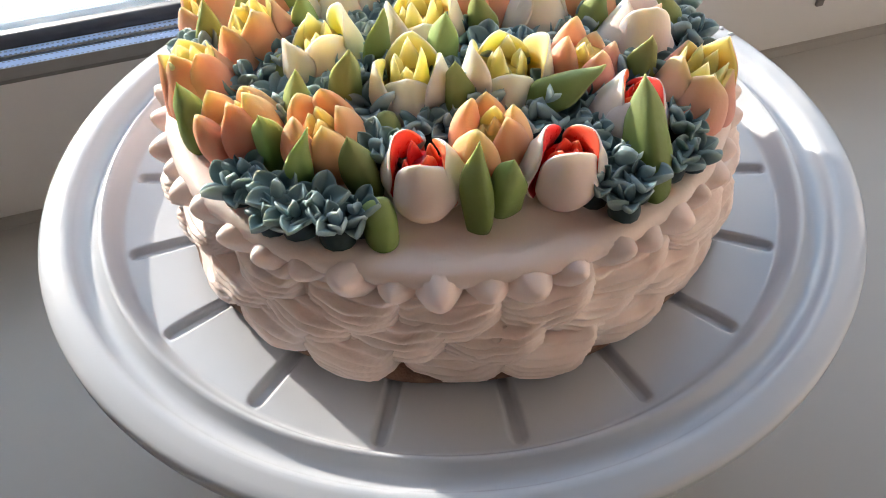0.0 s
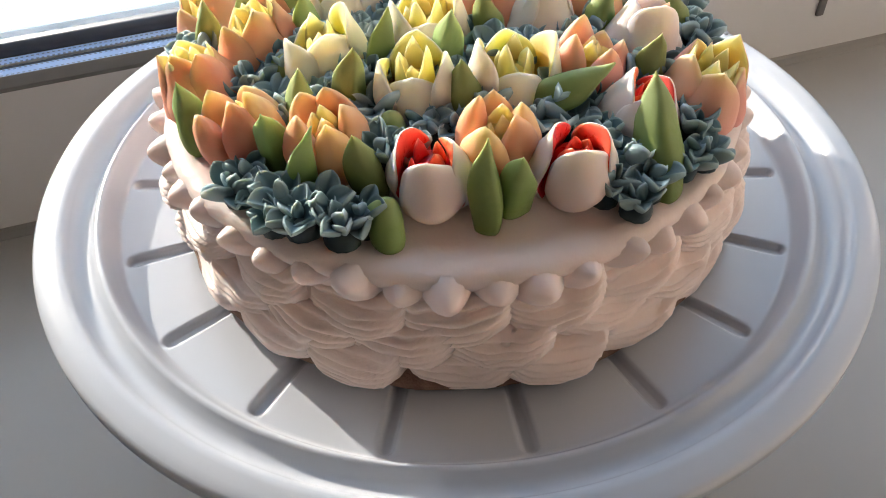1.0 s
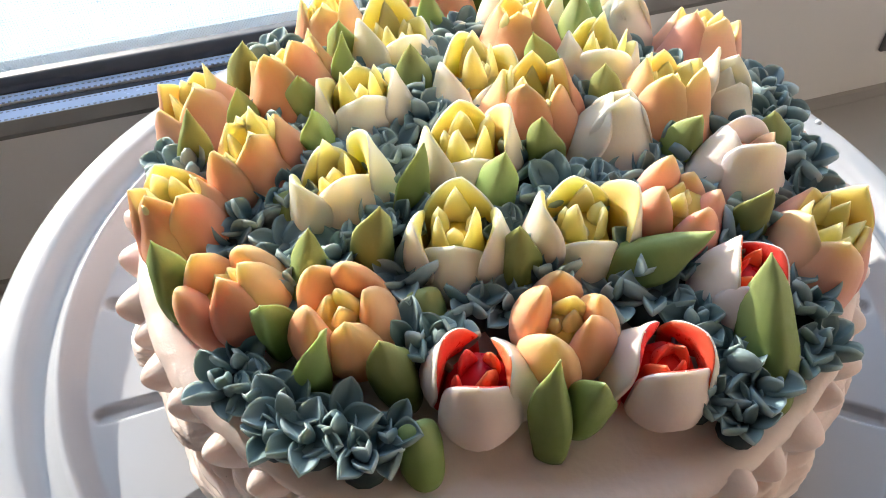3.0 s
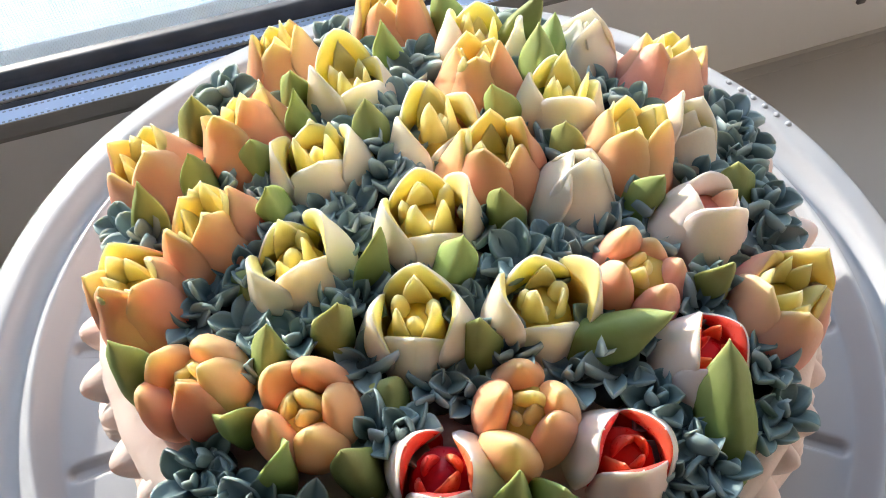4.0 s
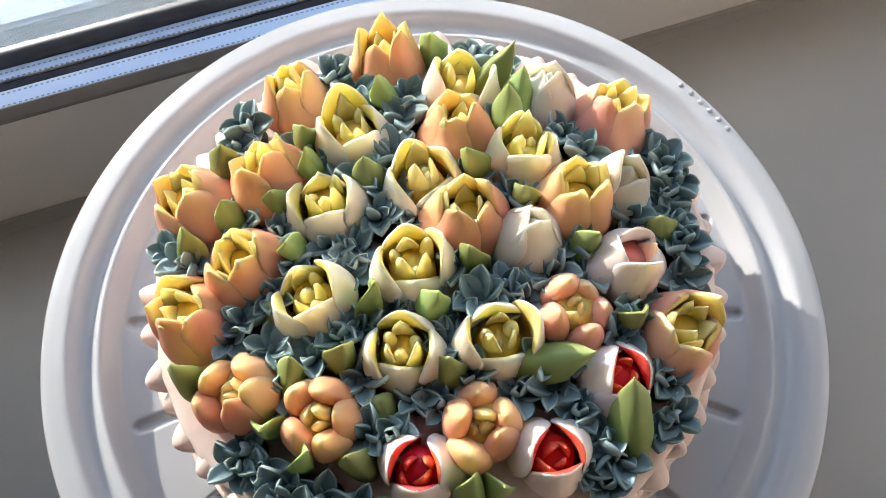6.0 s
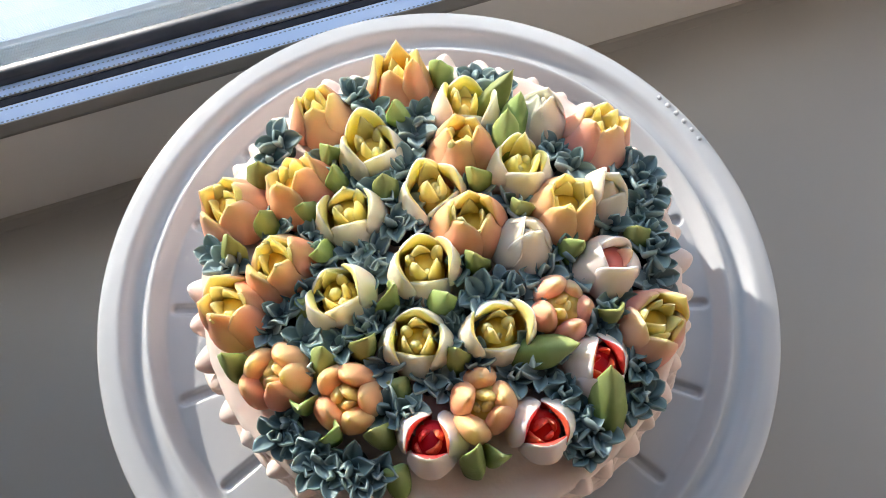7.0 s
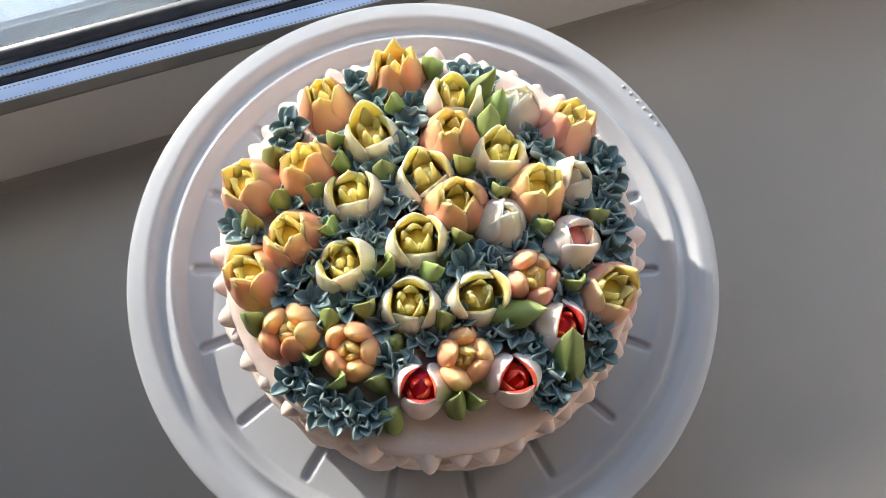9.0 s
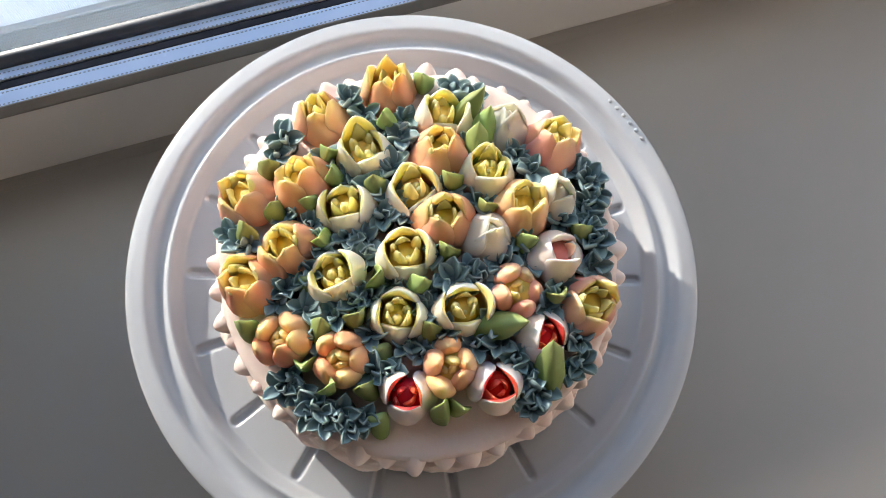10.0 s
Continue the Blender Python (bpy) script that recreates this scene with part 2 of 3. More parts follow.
# insect screen: a slim frame and woven wires
bm = bmesh.new()
box(bm, WIN_L, WIN_R, 0.2010, 0.2100, 0.0692, 0.0770, 0.0010)
part("screen_rail", link_mesh("screen_rail", bm, M_PVC), window, label="slim white rail of the insect screen")
bm = bmesh.new()
STEP, TH = 0.0012, 0.00017
x = WIN_L
while x < 0.45:
    box(bm, x - TH, x + TH, 0.2048, 0.2050, 0.076, 0.42)
    x += STEP
z = 0.0776
while z < 0.42:
    box(bm, WIN_L, 0.45, 0.2050, 0.2052, z - TH, z + TH)
    z += STEP
tagged(part("insect_screen", link_mesh("insect_screen", bm, M_WIRE, False), window, label="fine grey insect mesh"), kind="stuff")
# dark grey strip over the face of the track's slot
part("track_strip", extrude_x("track_strip", [(0.1789, 0.0774), (0.1789, 0.0797), (0.1798, 0.0822), (0.1816, 0.0842), (0.1848, 0.0857), (0.1849, 0.0849), (0.1829, 0.0837), (0.1797, 0.0823), (0.1795, 0.0774)], -1.2, 1.2, M_TRACK, flat=False), window, label="dark grey strip in the track")
# grey strip along the rail's front edge puts the lip's shade into colour
part("lip_shade", extrude_x("lip_shade", [(0.1514, 0.0776), (0.1514, 0.0796), (0.1522, 0.0806), (0.1548, 0.0836), (0.1555, 0.0834), (0.1530, 0.0802), (0.1524, 0.0776)], -1.2, 1.2, M_LIP_SHADE), window, label="dark grey strip painted as shade on the rail's lip")
# printed strips on the two rails, the sky's blue light in their colour
for ya, za, yb, zb, rows_ in ((0.1556, 0.0834, 0.1657, 0.0809, (0.07, 0.82)), (0.1724, 0.0797, 0.1785, 0.0792, (0.05, 0.62))):
    part("sky_tint_strip", extrude_x("sky_tint_strip", [(ya, za - 0.0006), (ya, za), (yb, zb), (yb, zb - 0.0006)], -1.2, 1.2, M_SKY_TINT), window, label="pale blue strip with a dotted print, tinted like the sky's light")
    bm = bmesh.new()
    for v in rows_:
        y, z = ya + (yb - ya) * v, za + (zb - za) * v
        x = WIN_L
        while x < 0.30:
            box(bm, x, x + 0.0012, y - 0.00034, y + 0.00034, z - 0.0002, z + 0.0002)
            x += 0.0024
    tagged(part("dotted_print", link_mesh("dotted_print", bm, M_INK, False), window, label="row of small grey printed dashes"), kind="stuff")
# woven welt that holds the mesh
bm = bmesh.new()
for k in range(6):
    y = 0.1862 + 0.0021 * k
    z = 0.0850 - (y - 0.1830) * 0.2375
    x = WIN_L + 0.0007 * (k % 2)
    while x < 0.25:
        box(bm, x, x + 0.0011, y - 0.0007, y + 0.0007, z - 0.0003, z + 0.0005)
        x += 0.0014
tagged(part("woven_welt", link_mesh("woven_welt", bm, M_WIRE, False), window, label="white woven edge of the mesh"), kind="stuff")
# bead of sealant where the rail meets the sill
part("sealant", extrude_x("sealant", [(0.1440, -0.0030), (0.1440, 0.0003), (0.1500, 0.0006), (0.1518, 0.0016), (0.1518, -0.0030)], -1.2, 1.2, M_SILL), window)
# metal ledge outside
part("outer_ledge", extrude_x("outer_ledge", [(0.2254, 0.060), (0.2254, 0.050), (0.448, 0.012), (0.448, 0.000), (0.452, 0.000), (0.452, 0.022), (0.450, 0.023)], -1.2, 1.2, M_LEDGE), window, label="white painted metal ledge outside")
# a dark seam in the rail
bm = bmesh.new()
box(bm, 0.278, 0.283, 0.1502, 0.1535, 0.026, 0.079, 0.001)
part("seam", link_mesh("seam", bm, M_SEAM), window, label="dark upright gap in the rail")

# ---- the cake stand ----
stand = thing("cake_stand", pose(0, 0, 0), "round white plastic cake turntable standing on the sill", "cake stand")
GROOVES, G_TURN = 18, radians(2.0)


def plate_shift(r, z, a):
    """Short radial grooves pressed into the flat of the plate."""
    k = (a - G_TURN) * GROOVES / (2 * math.pi)
    across = abs(k - round(k)) * (2 * math.pi / GROOVES) * r
    if 0.05 < r < 0.1145 and z > PLATE_Z - 0.0085:
        end = max(0.0, r - 0.1105)
        d = math.hypot(across, end)
        s = min(max((0.0026 - d) / 0.0012, 0.0), 1.0)
        z -= 0.0022 * s * s * (3 - 2 * s)
    return r, z


prof = [(0.0, PLATE_Z - 0.008), (0.05, PLATE_Z - 0.008), (0.07, PLATE_Z - 0.008)]
prof += [(0.08 + 0.0007 * i, PLATE_Z - 0.008) for i in range(49)]
prof += [(0.1142, PLATE_Z - 0.0077), (0.1152, PLATE_Z - 0.0066), (0.1166, PLATE_Z - 0.0042), (0.1180, PLATE_Z - 0.0018), (0.1190, PLATE_Z - 0.0006), (0.1198, PLATE_Z - 0.0003), (0.1207, PLATE_Z - 0.0010),
         (0.1225, PLATE_Z - 0.0030), (0.1250, PLATE_Z - 0.0040), (0.1272, PLATE_Z - 0.0032), (0.1288, PLATE_Z - 0.0012), (0.1298, PLATE_Z + 0.0002), (0.1312, PLATE_Z + 0.0008), (0.1328, PLATE_Z + 0.0005),
         (0.1360, PLATE_Z + 0.0001), (0.1386, PLATE_Z - 0.0006), (0.1396, PLATE_Z - 0.0012), (0.1400, PLATE_Z - 0.0020), (0.1400, PLATE_Z - 0.0056), (0.1392, PLATE_Z - 0.0062),
         (0.1382, PLATE_Z - 0.0058), (0.1376, PLATE_Z - 0.0044), (0.1300, PLATE_Z - 0.0035), (0.1258, PLATE_Z - 0.0055), (0.1190, PLATE_Z - 0.0100), (0.1150, PLATE_Z - 0.0125), (0.0, PLATE_Z - 0.0125)]
bm = bmesh.new()
turned(bm, prof, 900, plate_shift)
part("plate", link_mesh("plate", bm, M_PLATE), stand, label="white plastic plate with pressed radial grooves")
bm = bmesh.new()
turned(bm, [(0, 0.0), (0.072, 0.0), (0.075, 0.003), (0.075, 0.010), (0.070, 0.014), (0.030, 0.022), (0.022, 0.034), (0.022, 0.078), (0.032, 0.088), (0.060, 0.0974), (0, 0.0974)], 64)
part("foot", link_mesh("foot", bm, M_METAL), stand)
# small raised marks on the rim
bm = bmesh.new()
bmesh.ops.create_icosphere(bm, subdivisions=2, radius=0.0012)
bmesh.ops.scale(bm, vec=(1, 1, 0.7), verts=bm.verts)
dot = link_mesh("raised_mark", bm, M_PLATE)
for k in range(6):
    a = radians(25.2 - 2.15 * k)
    part("raised_mark", dot, stand, pose(0.1366 * math.cos(a), 0.1366 * math.sin(a), PLATE_Z + 0.0002))

# ---- the cake ----
BASE = PLATE_Z - 0.008
cake = thing("cake", pose(0, 0, BASE), "round white iced cake with piped tulips on top, on a plate", "cake")


def top_z(x, y):
    """Height of the icing under the flowers, over the sill."""
    return PLATE_Z + 0.0455 - 0.011 * min((x * x + y * y) / 0.085 ** 2, 1.3)


def wobble(r, z, a):
    p = Vector((r * math.cos(a), r * math.sin(a), z))
    k = noise.noise(p * 60) * 0.0010 + noise.noise(p * 150) * 0.0004
    return (r + k if r > 0.02 else r), z + (k * 0.7 if z > 0.03 else 0)


H0 = PLATE_Z - BASE
bm = bmesh.new()
side = [(0.0, 0.0), (0.06, 0.0), (0.0870, 0.0)]
side += [(0.0870 - 0.00008 * i, 0.002 * i) for i in range(1, 19)]
side += [(0.0862, H0 + 0.0285), (0.0884, H0 + 0.0305), (0.0897, H0 + 0.0330), (0.0894, H0 + 0.0352), (0.0874, H0 + 0.0366), (0.0842, H0 + 0.0369), (0.0820, H0 + 0.0366), (0.0796, H0 + 0.0362)]
side += [(0.077 - 0.0035 * i, top_z(0.077 - 0.0035 * i, 0) - BASE - 0.0006) for i in range(22)]
side += [(0.0, top_z(0, 0) - BASE)]
turned(bm, side, 240, wobble)
part("icing", link_mesh("icing", bm, M_ICING), cake, label="smooth off-white icing")


def ring_pad(width, height, depth, ridges, rows=56, cols=16):
    """A piped stroke on the cake's side: a pillow with curved ridges. x outwards, y along the wall, z up."""
    bm = bmesh.new()
    grid = []
    for i in range(rows + 1):
        v = i / rows * 2 - 1
        line = []
        for j in range(cols + 1):
            u = j / cols * 2 - 1
            f = max(1 - abs(u) ** 2.4, 0) * max(1 - abs(v) ** 2.6, 0)
            x = depth * f ** 0.5
            rid = abs(math.sin((v + 0.30 * u * u + 0.1 * u) * math.pi * ridges * 0.5))
            x = x * (1 + 0.28 * u) + (0.0026 * rid - 0.0011) * f ** 0.4
            sag = -0.26 * height * (1 - u * u) + 0.12 * height * u
            line.append(bm.verts.new((x - 0.0012, width / 2 * u, height / 2 * v * (1 + 0.12 * u) + sag)))
        grid.append(line)
    for a, b in zip(grid, grid[1:]):
        for j in range(cols):
            bm.faces.new((a[j], a[j + 1], b[j + 1], b[j]))
    for p in bm.verts:
        p.co += noise.noise_vector(p.co * 170 + Vector((ridges, depth * 900, 0))) * 0.0009
    back = bm.verts.new((-0.004, 0, 0))
    edge = grid[0] + [g[-1] for g in grid[1:]] + grid[-1][-2::-1] + [g[0] for g in grid[-2:0:-1]]
    for p, q in zip(edge, edge[1:] + edge[:1]):
        bm.faces.new((q, p, back))
    return bm


bm = bmesh.new()
turned(bm, [(0.05, 0.0002), (0.0905, 0.0002), (0.0915, 0.0012), (0.0912, 0.0034), (0.0890, 0.0042), (0.05, 0.0042)], 160, lambda r, z, a: (r + 0.0012 * noise.noise(Vector((math.cos(a), math.sin(a), 0)) * 14), z))
part("sponge", link_mesh("sponge", bm, M_SPONGE), cake, label="dark brown sponge showing under the icing")
pads = [link_mesh("piped_stroke", ring_pad(0.031, 0.0160, d, n), M_ICING) for d, n in ((0.0082, 6.6), (0.0066, 5.8), (0.0092, 7.4), (0.0074, 5.2), (0.0060, 6.2))]
rng = random.Random(5)
for row, (zz, count, rad, scale) in enumerate(((0.0120, 20, 0.0875, 1.06), (0.0205, 20, 0.0862, 1.0), (0.0292, 20, 0.0855, 0.94))):
    for k in range(count):
        a = (k + 0.5 * (row % 2) + rng.uniform(-0.08, 0.08)) * 360 / count
        m = pose(0, 0, 0, 0, 0, a) @ pose(rad, 0, zz + rng.uniform(-0.0008, 0.0008), rng.uniform(-18, 8), 8 * (row == 0), rng.uniform(-6, 6)) @ Matrix.Scale(scale * rng.uniform(0.94, 1.06), 4)
        part("piped_stroke", pads[rng.randrange(5)], cake, m)


def drop(radius, length, lean, steps=12, rows=9):
    """A piped drop: a round foot drawn out to a blunt point along +x, bent upwards."""
    bm = bmesh.new()
    prof = []
    for i in range(rows + 1):
        v = math.sin(i / rows * math.pi / 2)
        prof.append((radius * (0.34 * (1 - v) + 0.66 * math.sqrt(1 - v * v)) if i < rows else 0, v * length))
    turned(bm, [(0, -0.002), (radius * 0.8, -0.002)] + prof, steps)
    for v in bm.verts:
        x, y, z = v.co
        v.co = (z, y, x + lean * max(z, 0) ** 2 / length)
    return bm


knobs = [link_mesh("piped_knob", drop(0.0072, 0.0114, b), M_ICING) for b in (0.16, 0.34, 0.05)]
for k in range(46):
    a = (k + rng.uniform(-0.16, 0.16)) * 360 / 46
    s = rng.uniform(0.86, 1.1)
    m = pose(0, 0, 0, 0, 0, a) @ pose(0.0838, 0, H0 + 0.0294 + rng.uniform(-0.001, 0.001), rng.uniform(-20, 20), rng.uniform(-12, 2), rng.uniform(-3, 10)) @ Matrix.Diagonal((s, s * rng.uniform(0.9, 1.15), s * rng.uniform(0.85, 1.0), 1))
    part("piped_knob", knobs[rng.randrange(3)], cake, m)


# ---- the flowers ----
def petal_bm(length, width, radius, point, inward, thick, belly=0.35, rows=18, cols=12, fold=0.0, flare=0.0):
    """A cupped petal that grows along +z, its outer face towards +x, wrapped round the z axis, thin at its edge.
    point: 0 round tip, 1 pointed. inward: how far the tip bends back to the axis. fold: a crease along its middle.
    flare: how far the very tip turns outwards again."""
    bm = bmesh.new()
    uv = bm.loops.layers.uv.new("UVMap")
    sheets = []
    vv = {}
    base_r = max(radius * 0.95, width * 0.42)
    for off in (0.5, -0.5):
        grid = []
        for i in range(rows + 1):
            v = 1 - (1 - i / rows) ** 1.8
            s = max(v - 0.42, 0) / 0.58
            wide = max(1 - s * s, 0) ** (0.5 + 0.5 * point) * (0.58 + 0.42 * math.sin(min(v / 0.45, 1) * math.pi / 2))
            wide = max(wide, 0.02)
            bend = min(max(v - 0.30, 0) / 0.64, 1)
            cx = radius * (1 - belly + belly * math.sin(min(v / 0.45, 1) * math.pi / 2)) - inward * bend * bend * (3 - 2 * bend) + flare * max(v - 0.72, 0) ** 2 / 0.08
            half = width / 2 * wide
            line = []
            for j in range(cols + 1):
                u = j / cols * 2 - 1
                ang = half * u / base_r
                th = thick * off * (1 - 0.78 * abs(u) ** 3) * (1 - 0.85 * v ** 5) * (1.0 if 0 < i else 0.7)
                x = cx - base_r * (1 - math.cos(ang)) + th - fold * (1 - abs(u)) * half
                p = bm.verts.new((x, base_r * math.sin(ang), length * v))
                vv[p] = (u * 0.5 + 0.5, v)
                line.append(p)
            grid.append(line)
        sheets.append(grid)
    outer, inner = sheets
    for g, idx in ((outer, 0), (inner, 1)):
        for a, b in zip(g, g[1:]):
            for j in range(cols):
                f = bm.faces.new((a[j], a[j + 1], b[j + 1], b[j]))
                f.material_index = idx
    rim = lambda g: g[0] + [q[-1] for q in g[1:]] + g[-1][-2::-1] + [q[0] for q in g[-2:0:-1]]
    ro, ri = rim(outer), rim(inner)
    for k in range(len(ro)):
        n = (k + 1) % len(ro)
        bm.faces.new((ro[k], ro[n], ri[n], ri[k]))
    for f in bm.faces:
        for l in f.loops:
            l[uv].uv = vv[l.vert]
    uneven(bm, 0.0007)
    return bm


def uneven(bm, much):
    """Hand-piped unevenness, another for each petal shape."""
    uneven.turn += 3.7
    for p in bm.verts:
        d = noise.noise_vector(p.co * 130 + Vector((uneven.turn, 0, 0)))
        p.co += d * much * min(p.co.z / 0.006, 1.0)


uneven.turn = 0.0


def finger_bm(radius, length, bend, tip=0.5):
    """A small piped finger standing up along +z."""
    bm = bmesh.new()
    uv = bm.loops.layers.uv.new("UVMap")
    rows = 7
    turned(bm, [(0, 0)] + [(radius * (1 - (1 - tip) * v * v) * math.sqrt(max(1 - v ** 6, 0)), length * v) for v in (i / rows for i in range(rows))] + [(0, length)], 9)
    for v in bm.verts:
        v.co.x += bend * (v.co.z / length) ** 2
    for f in bm.faces:
        for l in f.loops:
            l[uv].uv = (0.5, l.vert.co.z / length)
    return bm


def egg_bm(length, width, thick, point, bend=0.3):
    """A thick almond-shaped petal standing along +z, its flat side to the axis."""
    bm = bmesh.new()
    uv = bm.loops.layers.uv.new("UVMap")
    rows, steps = 15, 18
    prof = [(0, 0)]
    for i in range(1, rows):
        v = i / rows
        prof.append((math.sin(math.pi * v ** 0.9) ** (0.62 + point * 0.3 * v), v * length))
    turned(bm, prof + [(0, length)], steps)
    for p in bm.verts:
        v = p.co.z / length
        x, y = p.co.x * thick / 2, p.co.y * width / 2
        p.co.x = x * (1.0 if x > 0 else 0.85) - bend * thick * max(v - 0.35, 0) ** 2
        p.co.y = y
    for f in bm.faces:
        for l in f.loops:
            l[uv].uv = (0.5, l.vert.co.z / length)
    uneven(bm, 0.0007)
    return bm


def variants(name, make, mats, specs):
    return [link_mesh(name, make(*s), mats) for s in specs]


# length, width, radius, point, inward bend, thickness, belly
POINTED = [(0.0240, 0.0186, 0.0114, 0.72, 0.0056, 0.0054, 0.42), (0.0222, 0.0190, 0.0116, 0.60, 0.0048, 0.0056, 0.42), (0.0250, 0.0180, 0.0112, 0.85, 0.0062, 0.0052, 0.44), (0.0230, 0.0188, 0.0118, 0.66, 0.0042, 0.0054, 0.40)]
TALL = [(0.0264, 0.0168, 0.0106, 0.85, 0.0046, 0.0046, 0.50, 18, 12, 0.0, 0.0008), (0.0248, 0.0164, 0.0108, 0.75, 0.0050, 0.0048, 0.50), (0.0272, 0.0158, 0.0104, 0.95, 0.0042, 0.0044, 0.50, 18, 12, 0.0, 0.0012)]
ROUND = [(0.0214, 0.0128, 0.0096, 0.8, 0.5), (0.0200, 0.0120, 0.0098, 1.1, 0.3), (0.0220, 0.0124, 0.0092, 0.9, 0.6), (0.0206, 0.0132, 0.0100, 0.6, 0.3)]
WIDE = [(0.0242, 0.0212, 0.0108, 0.22, 0.0038, 0.0048, 0.45), (0.0206, 0.0206, 0.0112, 0.34, 0.0050, 0.0052, 0.45), (0.0234, 0.0208, 0.0108, 0.16, 0.0032, 0.0048, 0.45), (0.0218, 0.0214, 0.0110, 0.45, 0.0042, 0.0050, 0.45)]
CUP = [(0.0216, 0.0206, 0.0106, 0.30, 0.0044, 0.0048, 0.40), (0.0192, 0.0198, 0.0110, 0.42, 0.0052, 0.0050, 0.40), (0.0210, 0.0202, 0.0106, 0.24, 0.0040, 0.0046, 0.40)]
BUD = [(0.0250, 0.0230, 0.0106, 0.80, 0.0078, 0.0046, 0.42), (0.0225, 0.0226, 0.0108, 0.70, 0.0074, 0.0046, 0.42), (0.0268, 0.0220, 0.0104, 0.95, 0.0080, 0.0044, 0.42)]
INNER = [(0.0222, 0.0104, 0.0060, 0.75, 0.0006, 0.0026, 0.30), (0.0205, 0.0098, 0.0062, 0.60, 0.0016, 0.0028, 0.30), (0.0232, 0.0092, 0.0058, 0.90, 0.0000, 0.0026, 0.30)]
LOBE = [(0.0190, 0.0092, 0.0062, 1.0, 0.1), (0.0180, 0.0086, 0.0066, 1.2, 0.0), (0.0196, 0.0088, 0.0058, 1.0, 0.2)]
P_PEACH = variants("petal", petal_bm, [M_PEACH, M_GLOW], POINTED)
P_PINK = variants("petal", petal_bm, [M_PINK, M_GLOW], POINTED)
P_TALL = variants("petal", petal_bm, [M_PEACH, M_GLOW], TALL)
P_ROUND = variants("petal", egg_bm, [M_PEACH], ROUND)
P_ROUNDP = variants("petal", egg_bm, [M_PINK], ROUND)
P_ROUNDA = variants("petal", egg_bm, [M_APRICOT], ROUND)
P_CUP = variants("petal", petal_bm, [M_CREAM, M_YELLOW], WIDE)
P_CUPR = variants("petal", petal_bm, [M_WHITE, M_RED], CUP)
P_CUPW = variants("petal", petal_bm, [M_WHITE, M_WHITE], CUP)
P_BLUSH = variants("inner_petal", petal_bm, [M_PINK, M_PINK], INNER)
P_BUD = variants("petal", petal_bm, [M_CREAM, M_CREAM], BUD)
P_IN = variants("inner_petal", petal_bm, [M_YELLOW, M_YELLOW], INNER)
P_LOBE = variants("inner_petal", egg_bm, [M_GLOW], LOBE)
P_INR = variants("inner_petal", petal_bm, [M_RED, M_RED], [(0.0175, 0.0090, 0.0050, 0.7, 0.0012, 0.0028), (0.0190, 0.0070, 0.0046, 0.95, 0.0004, 0.0026)])
F_Y = variants("stamen", finger_bm, [M_YELLOW], [(0.0027, 0.0200, 0.001, 0.75), (0.0030, 0.0188, -0.001, 0.8)])
F_R = variants("stamen", finger_bm, [M_RED], [(0.0024, 0.0140, 0.0006, 0.7), (0.0026, 0.0130, -0.0006, 0.75)])


def heart(mat, radius, height):
    """The core between the petals."""
    bm = bmesh.new()
    bm.loops.layers.uv.new("UVMap")
    turned(bm, [(0, -0.004), (radius * 0.7, -0.004), (radius, 0.002), (radius, height * 0.6), (radius * 0.75, height * 0.9), (0, height)], 14)
    return link_mesh("tulip", bm, mat)


CORES = {m.name: heart(m, 0.0074, 0.0140 if m is M_RED else 0.0152) for m in (M_PEACH, M_PINK, M_YELLOW, M_CREAM, M_RED, M_APRICOT)}
bm = bmesh.new()
bm.loops.layers.uv.new("UVMap")
turned(bm, [(0, -0.004), (0.0054, -0.004), (0.0076, 0.003), (0.0082, 0.008), (0.0070, 0.0130), (0.0046, 0.0165), (0.0022, 0.0195), (0.0008, 0.0215), (0, 0.0222)], 24)
for f in bm.faces:
    for l in f.loops:
        l[bm.loops.layers.uv[0]].uv = (0.5, max(l.vert.co.z / 0.024, 0))
uneven(bm, 0.0008)
CORES["bud"] = link_mesh("tulip", bm, M_CREAM)
rng = random.Random(11)
TULIPS = []


def seat(x, y, height, lean=None, az=None, tip=None, tall=0.0):
    """The pose of a flower whose opening lies at x, y: it stands on the icing and leans outwards, and a little to the window."""
    r = math.hypot(x, y)
    tilt = 16.0 * r / 0.085 if lean is None else lean
    way = math.degrees(math.atan2(y, x)) if az is None else az
    turn = pose(0, 0, 0, -4) @ pose(0, 0, 0, 0, 0, way) @ pose(0, 0, 0, 0, tilt, 0) @ pose(0, 0, 0, 0, 0, -way)
    axis = turn.to_3x3() @ Vector((0, 0, 1))
    bx, by = x - axis.x * height, y - axis.y * height
    bz = top_z(bx, by) if tip is None else PLATE_Z + tip - 0.012 * (r / 0.085) ** 2 - axis.z * tall
    return Matrix.Translation((bx, by, bz - BASE - 0.0005)) @ turn


